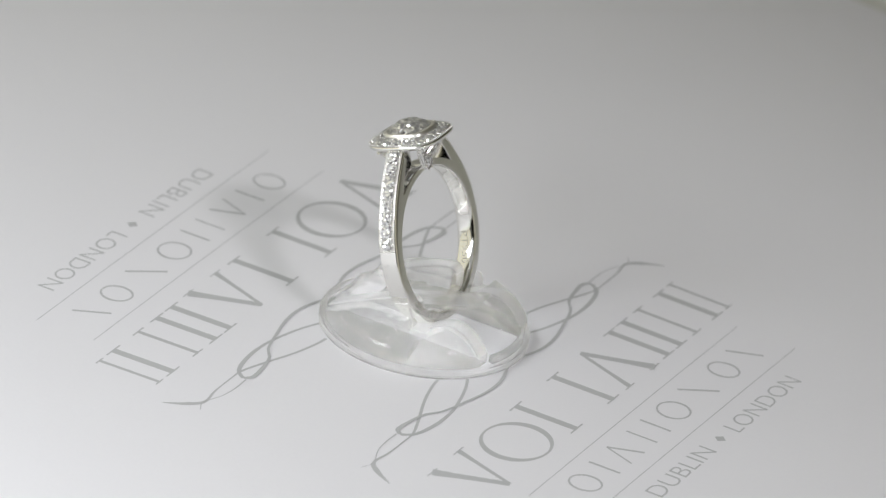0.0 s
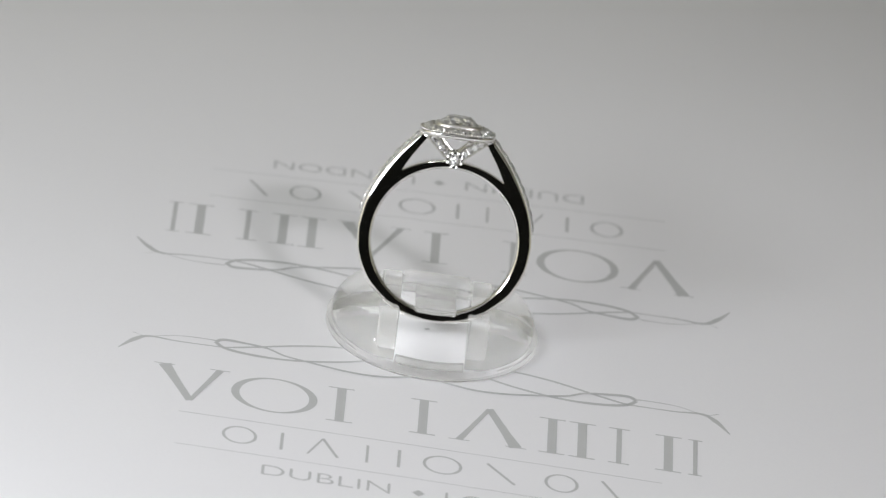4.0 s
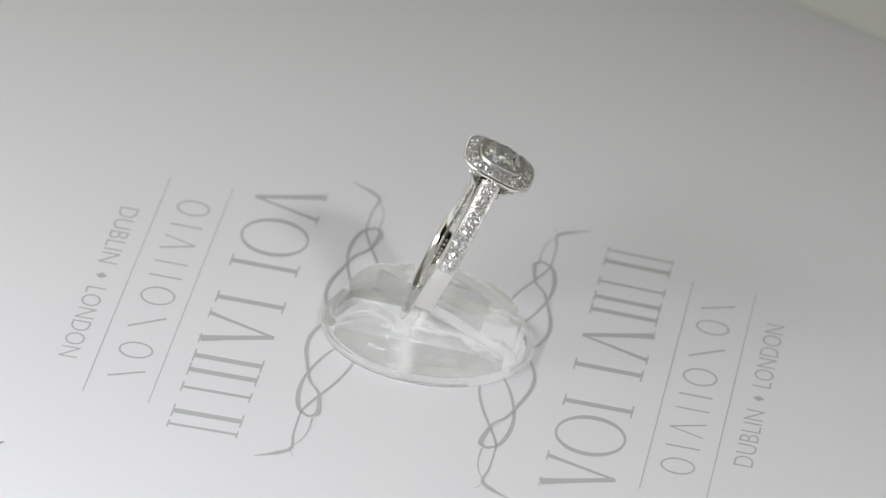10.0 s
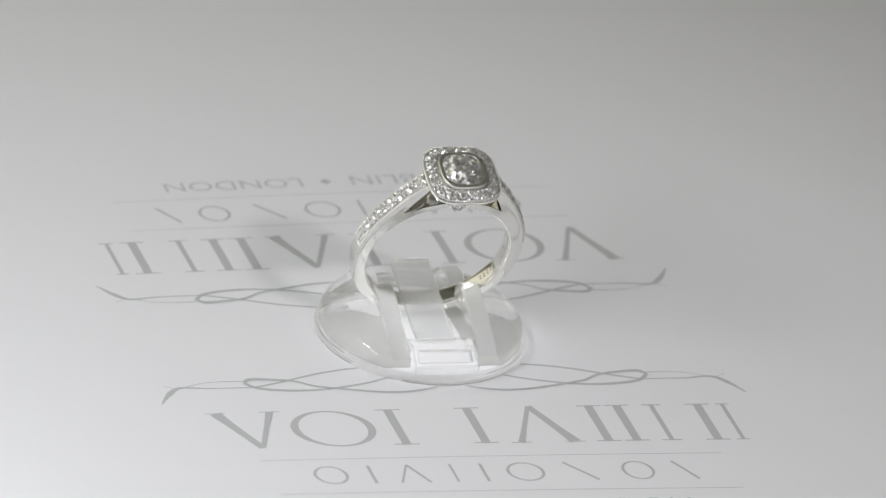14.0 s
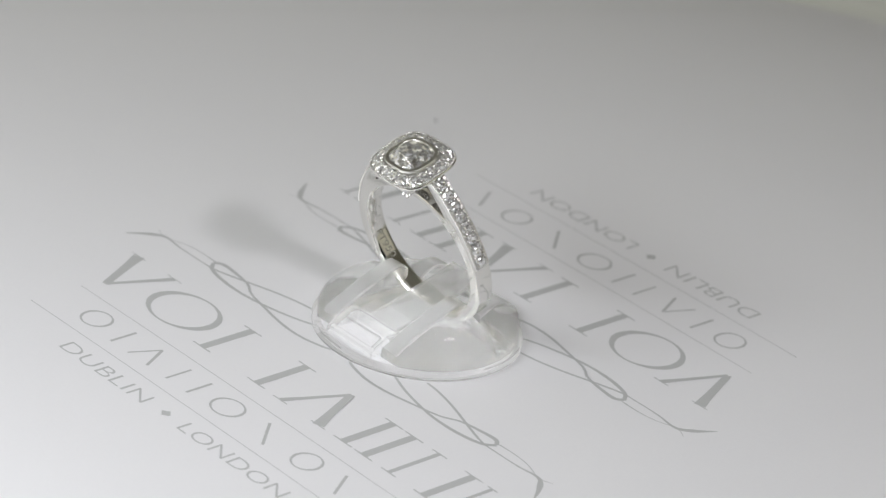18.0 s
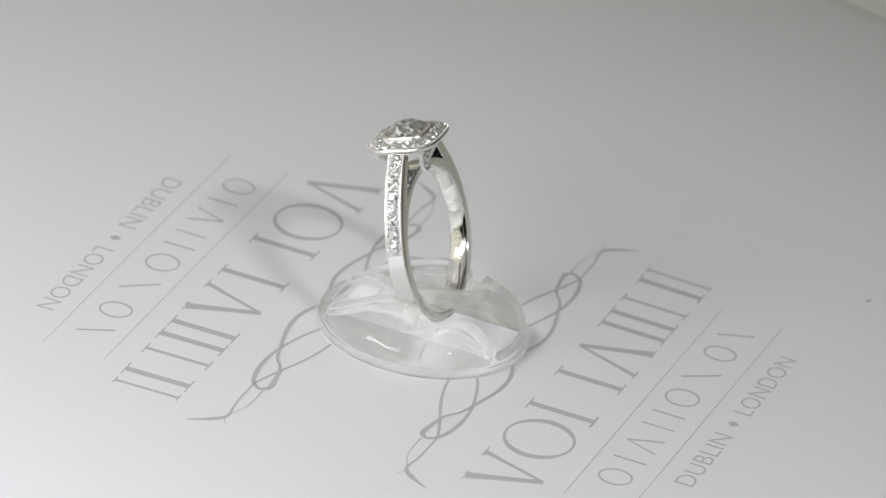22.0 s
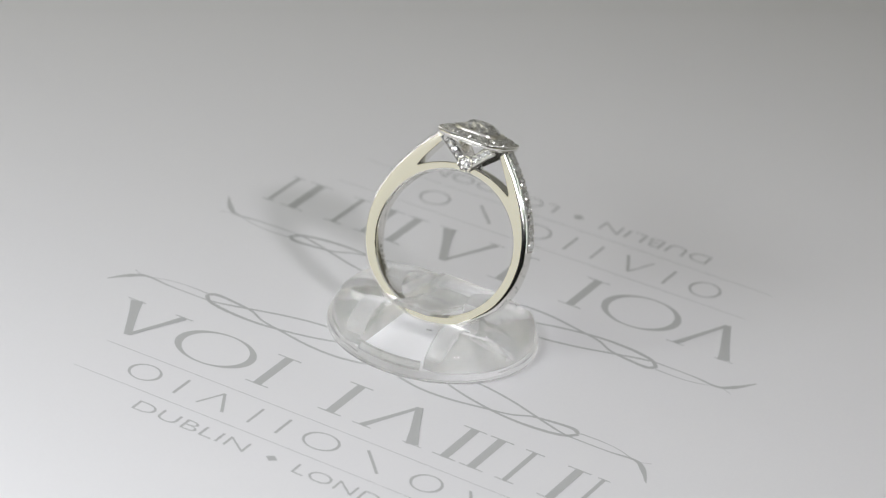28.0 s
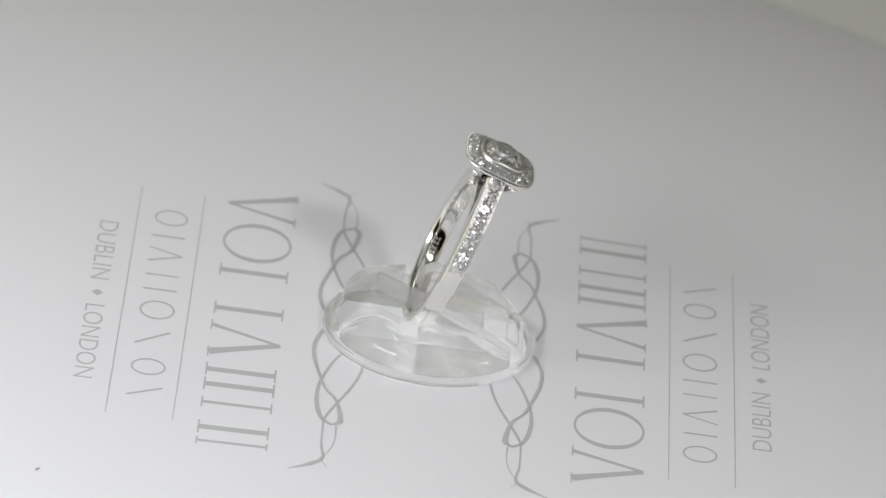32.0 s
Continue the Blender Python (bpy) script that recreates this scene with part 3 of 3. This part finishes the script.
part("bezel", bm, SATIN, ring, "raised plain platinum bezel", smooth=35)
stone("centre_stone", finish(brilliant(2.3, 0.38, 0.80, 3.2), "centre_stone", LARGE_DIAMOND), (HEAD_X, 0, 13.5), (0, 0, 1))
beads = bmesh.new()
for p in cushion(0.972, 0, 92):
    ball(beads, mm(p.x / MM, p.y / MM, 12.73), 0.14 * MM)
part("milgrain_edge", beads, BEADS, halo, smooth=80)
HALO_STONE = finish(brilliant(0.73), "halo_stone", DIAMOND)
claws = bmesh.new()
outline = [Vector((p.x / MM, p.y / MM, 0)) for p in cushion(0.80, 0, 720)]
lengths = [0.0]
for a, b in zip(outline, outline[1:] + outline[:1]):
    lengths.append(lengths[-1] + (b - a).length)


def round_halo(f):
    s = (f % 1.0) * lengths[-1]
    for i in range(720):
        if lengths[i + 1] >= s:
            return outline[i]


for k in range(18):
    p = round_halo(k / 18)
    nn = Vector((p.x - HEAD_X, p.y, 0)).normalized() * 0.42 + Vector((0, 0, 1))
    stone("halo_stone", HALO_STONE, (p.x, p.y, 12.93), nn, k * 0.7, halo)
    q = round_halo((k + 0.5) / 18)
    for f, r in ((0.87, 0.15), (0.91, 0.15), (1.09, 0.15), (1.13, 0.2)):
        ball(claws, mm(HEAD_X + (q.x - HEAD_X) * f, q.y * f, 12.95 - (f - 1) * 1.7), r * MM)
part("claw_setting", claws, GRAIN_METAL, halo, smooth=80)

# gallery under the head
SMALL = finish(brilliant(0.72), "gallery_stone", DIAMOND)
TINY = finish(brilliant(0.4), "gallery_stone", DIAMOND)
for side in (-1, 1):
    bm = bmesh.new()
    rings = [(0.93, 1.12), (0.95, 1.62), (0.91, 1.8), (0.80, 1.8), (0.73, 1.6), (0.7, 1.12)]
    skin(bm, [[mm(HEAD_X + r * math.cos(a), side * y, 9.4 + r * math.sin(a)) for a in (2 * math.pi * k / 28 for k in range(28))] for r, y in rings], closed=True)
    for k in range(8):
        a = 2 * math.pi * (k + 0.5) / 8
        ball(bm, mm(HEAD_X + 0.87 * math.cos(a), side * 1.78, 9.4 + 0.87 * math.sin(a)), 0.19 * MM)
    collet = part("gallery_collet", bm, GRAIN_METAL, ring, smooth=40)
    stone("gallery_stone", SMALL, (HEAD_X, side * 1.7, 9.4), (0, side, 0), 0, collet)
    for sx in (-1, 1):
        a, b = Vector((HEAD_X + sx * 0.75, side * 1.45, 9.85)), Vector((HEAD_X + sx * 3.1, side * 2.6, 12.05))
        d = (b - a).normalized()
        wide = d.cross(Vector((0, side, 0.2))).normalized()
        face = wide.cross(d).normalized()
        if face.y * side < 0:
            face = -face
        bm = bmesh.new()
        skin(bm, [[mm(*(p + wide * i * 0.62 + face * j * 0.25)) for i, j in ((-1, -1), (1, -1), (1, 0.7), (0.8, 1), (-0.8, 1), (-1, 0.7))] for p in (a - d * 0.2, b)])
        strut = part("gallery_strut", bm, GRAIN_METAL, ring, smooth=30)
        for k in range(4):
            c = a.lerp(b, 0.16 + 0.235 * k) + face * 0.27
            stone("gallery_stone", TINY, c, face, 0, strut)

# hallmarks inside the shank
bm, x0, x1, y0, k = letters("PT950", 0.85)
for v in bm.verts:
    f, y = (v.co.x - x0) / (x1 - x0), (v.co.y - y0) * k
    a, depth = radians(-14 - 26 * f), HOLE - 0.21
    v.co = mm(depth * math.cos(a), 0.62 - 0.35 * f - y, depth * math.sin(a) + LOW)
part("hallmark", bm, MARK, shank, "engraved metal hallmark")
bm = bmesh.new()
for i in range(5):
    a = radians(201 + 3.9 * i)
    for lo, hi in ((-0.3, -0.1), (0.08, 0.28)):
        q = [mm((HOLE - 0.21) * math.cos(a + da), y, (HOLE - 0.21) * math.sin(a + da) + LOW) for da, y in ((-0.02, lo), (0.02, lo), (0.02, hi), (-0.02, hi))]
        bm.faces.new([bm.verts.new(p) for p in q])
part("hallmark", bm, MARK, shank, "small engraved hallmark stamps")


# ---------------------------------------------------------------- a speck of lint on the card
bm = bmesh.new()
fibre = spline([(-0.32, 0.03, 0.10), (-0.12, -0.06, 0.14), (0.08, 0.05, 0.12), (0.3, 0.1, 0.10)], 5)
skin(bm, [[p + Vector((0, 0.09 * math.cos(a), 0.06 * math.sin(a))) for a in (2 * math.pi * k / 6 for k in range(6))] for p in fibre])
lint = tagged(new("lint_speck", finish(to_metres(bm), "lint_speck", LINT, 60)), "tiny dark speck of lint lying on the card", "lint")
LINT_AT = Matrix.Translation((55.1 * MM, 22.0 * MM, bow(0.0551, 0.022))) @ Matrix.Rotation(0.4, 4, "Z")
speck = tagged(new("lint_speck", lint.data), "dark speck of lint on the card inside the clear stand", "lint")
SPECK_AT = Matrix.Translation((-0.5 * MM, 0.54 * MM, 0.0)) @ Matrix.Rotation(1.2, 4, "Z")


# ---------------------------------------------------------------- movement
def motions():
    times = [0.5 * i for i in range(65)]
    for thing, m in ((card, Matrix()), (stand, STAND_AT), (ring, RING_AT), (lint, LINT_AT), (speck, SPECK_AT)):
        walk(thing, [(t, Matrix.Rotation(radians(TURN * t), 4, "Z") @ m) for t in times])


motions()
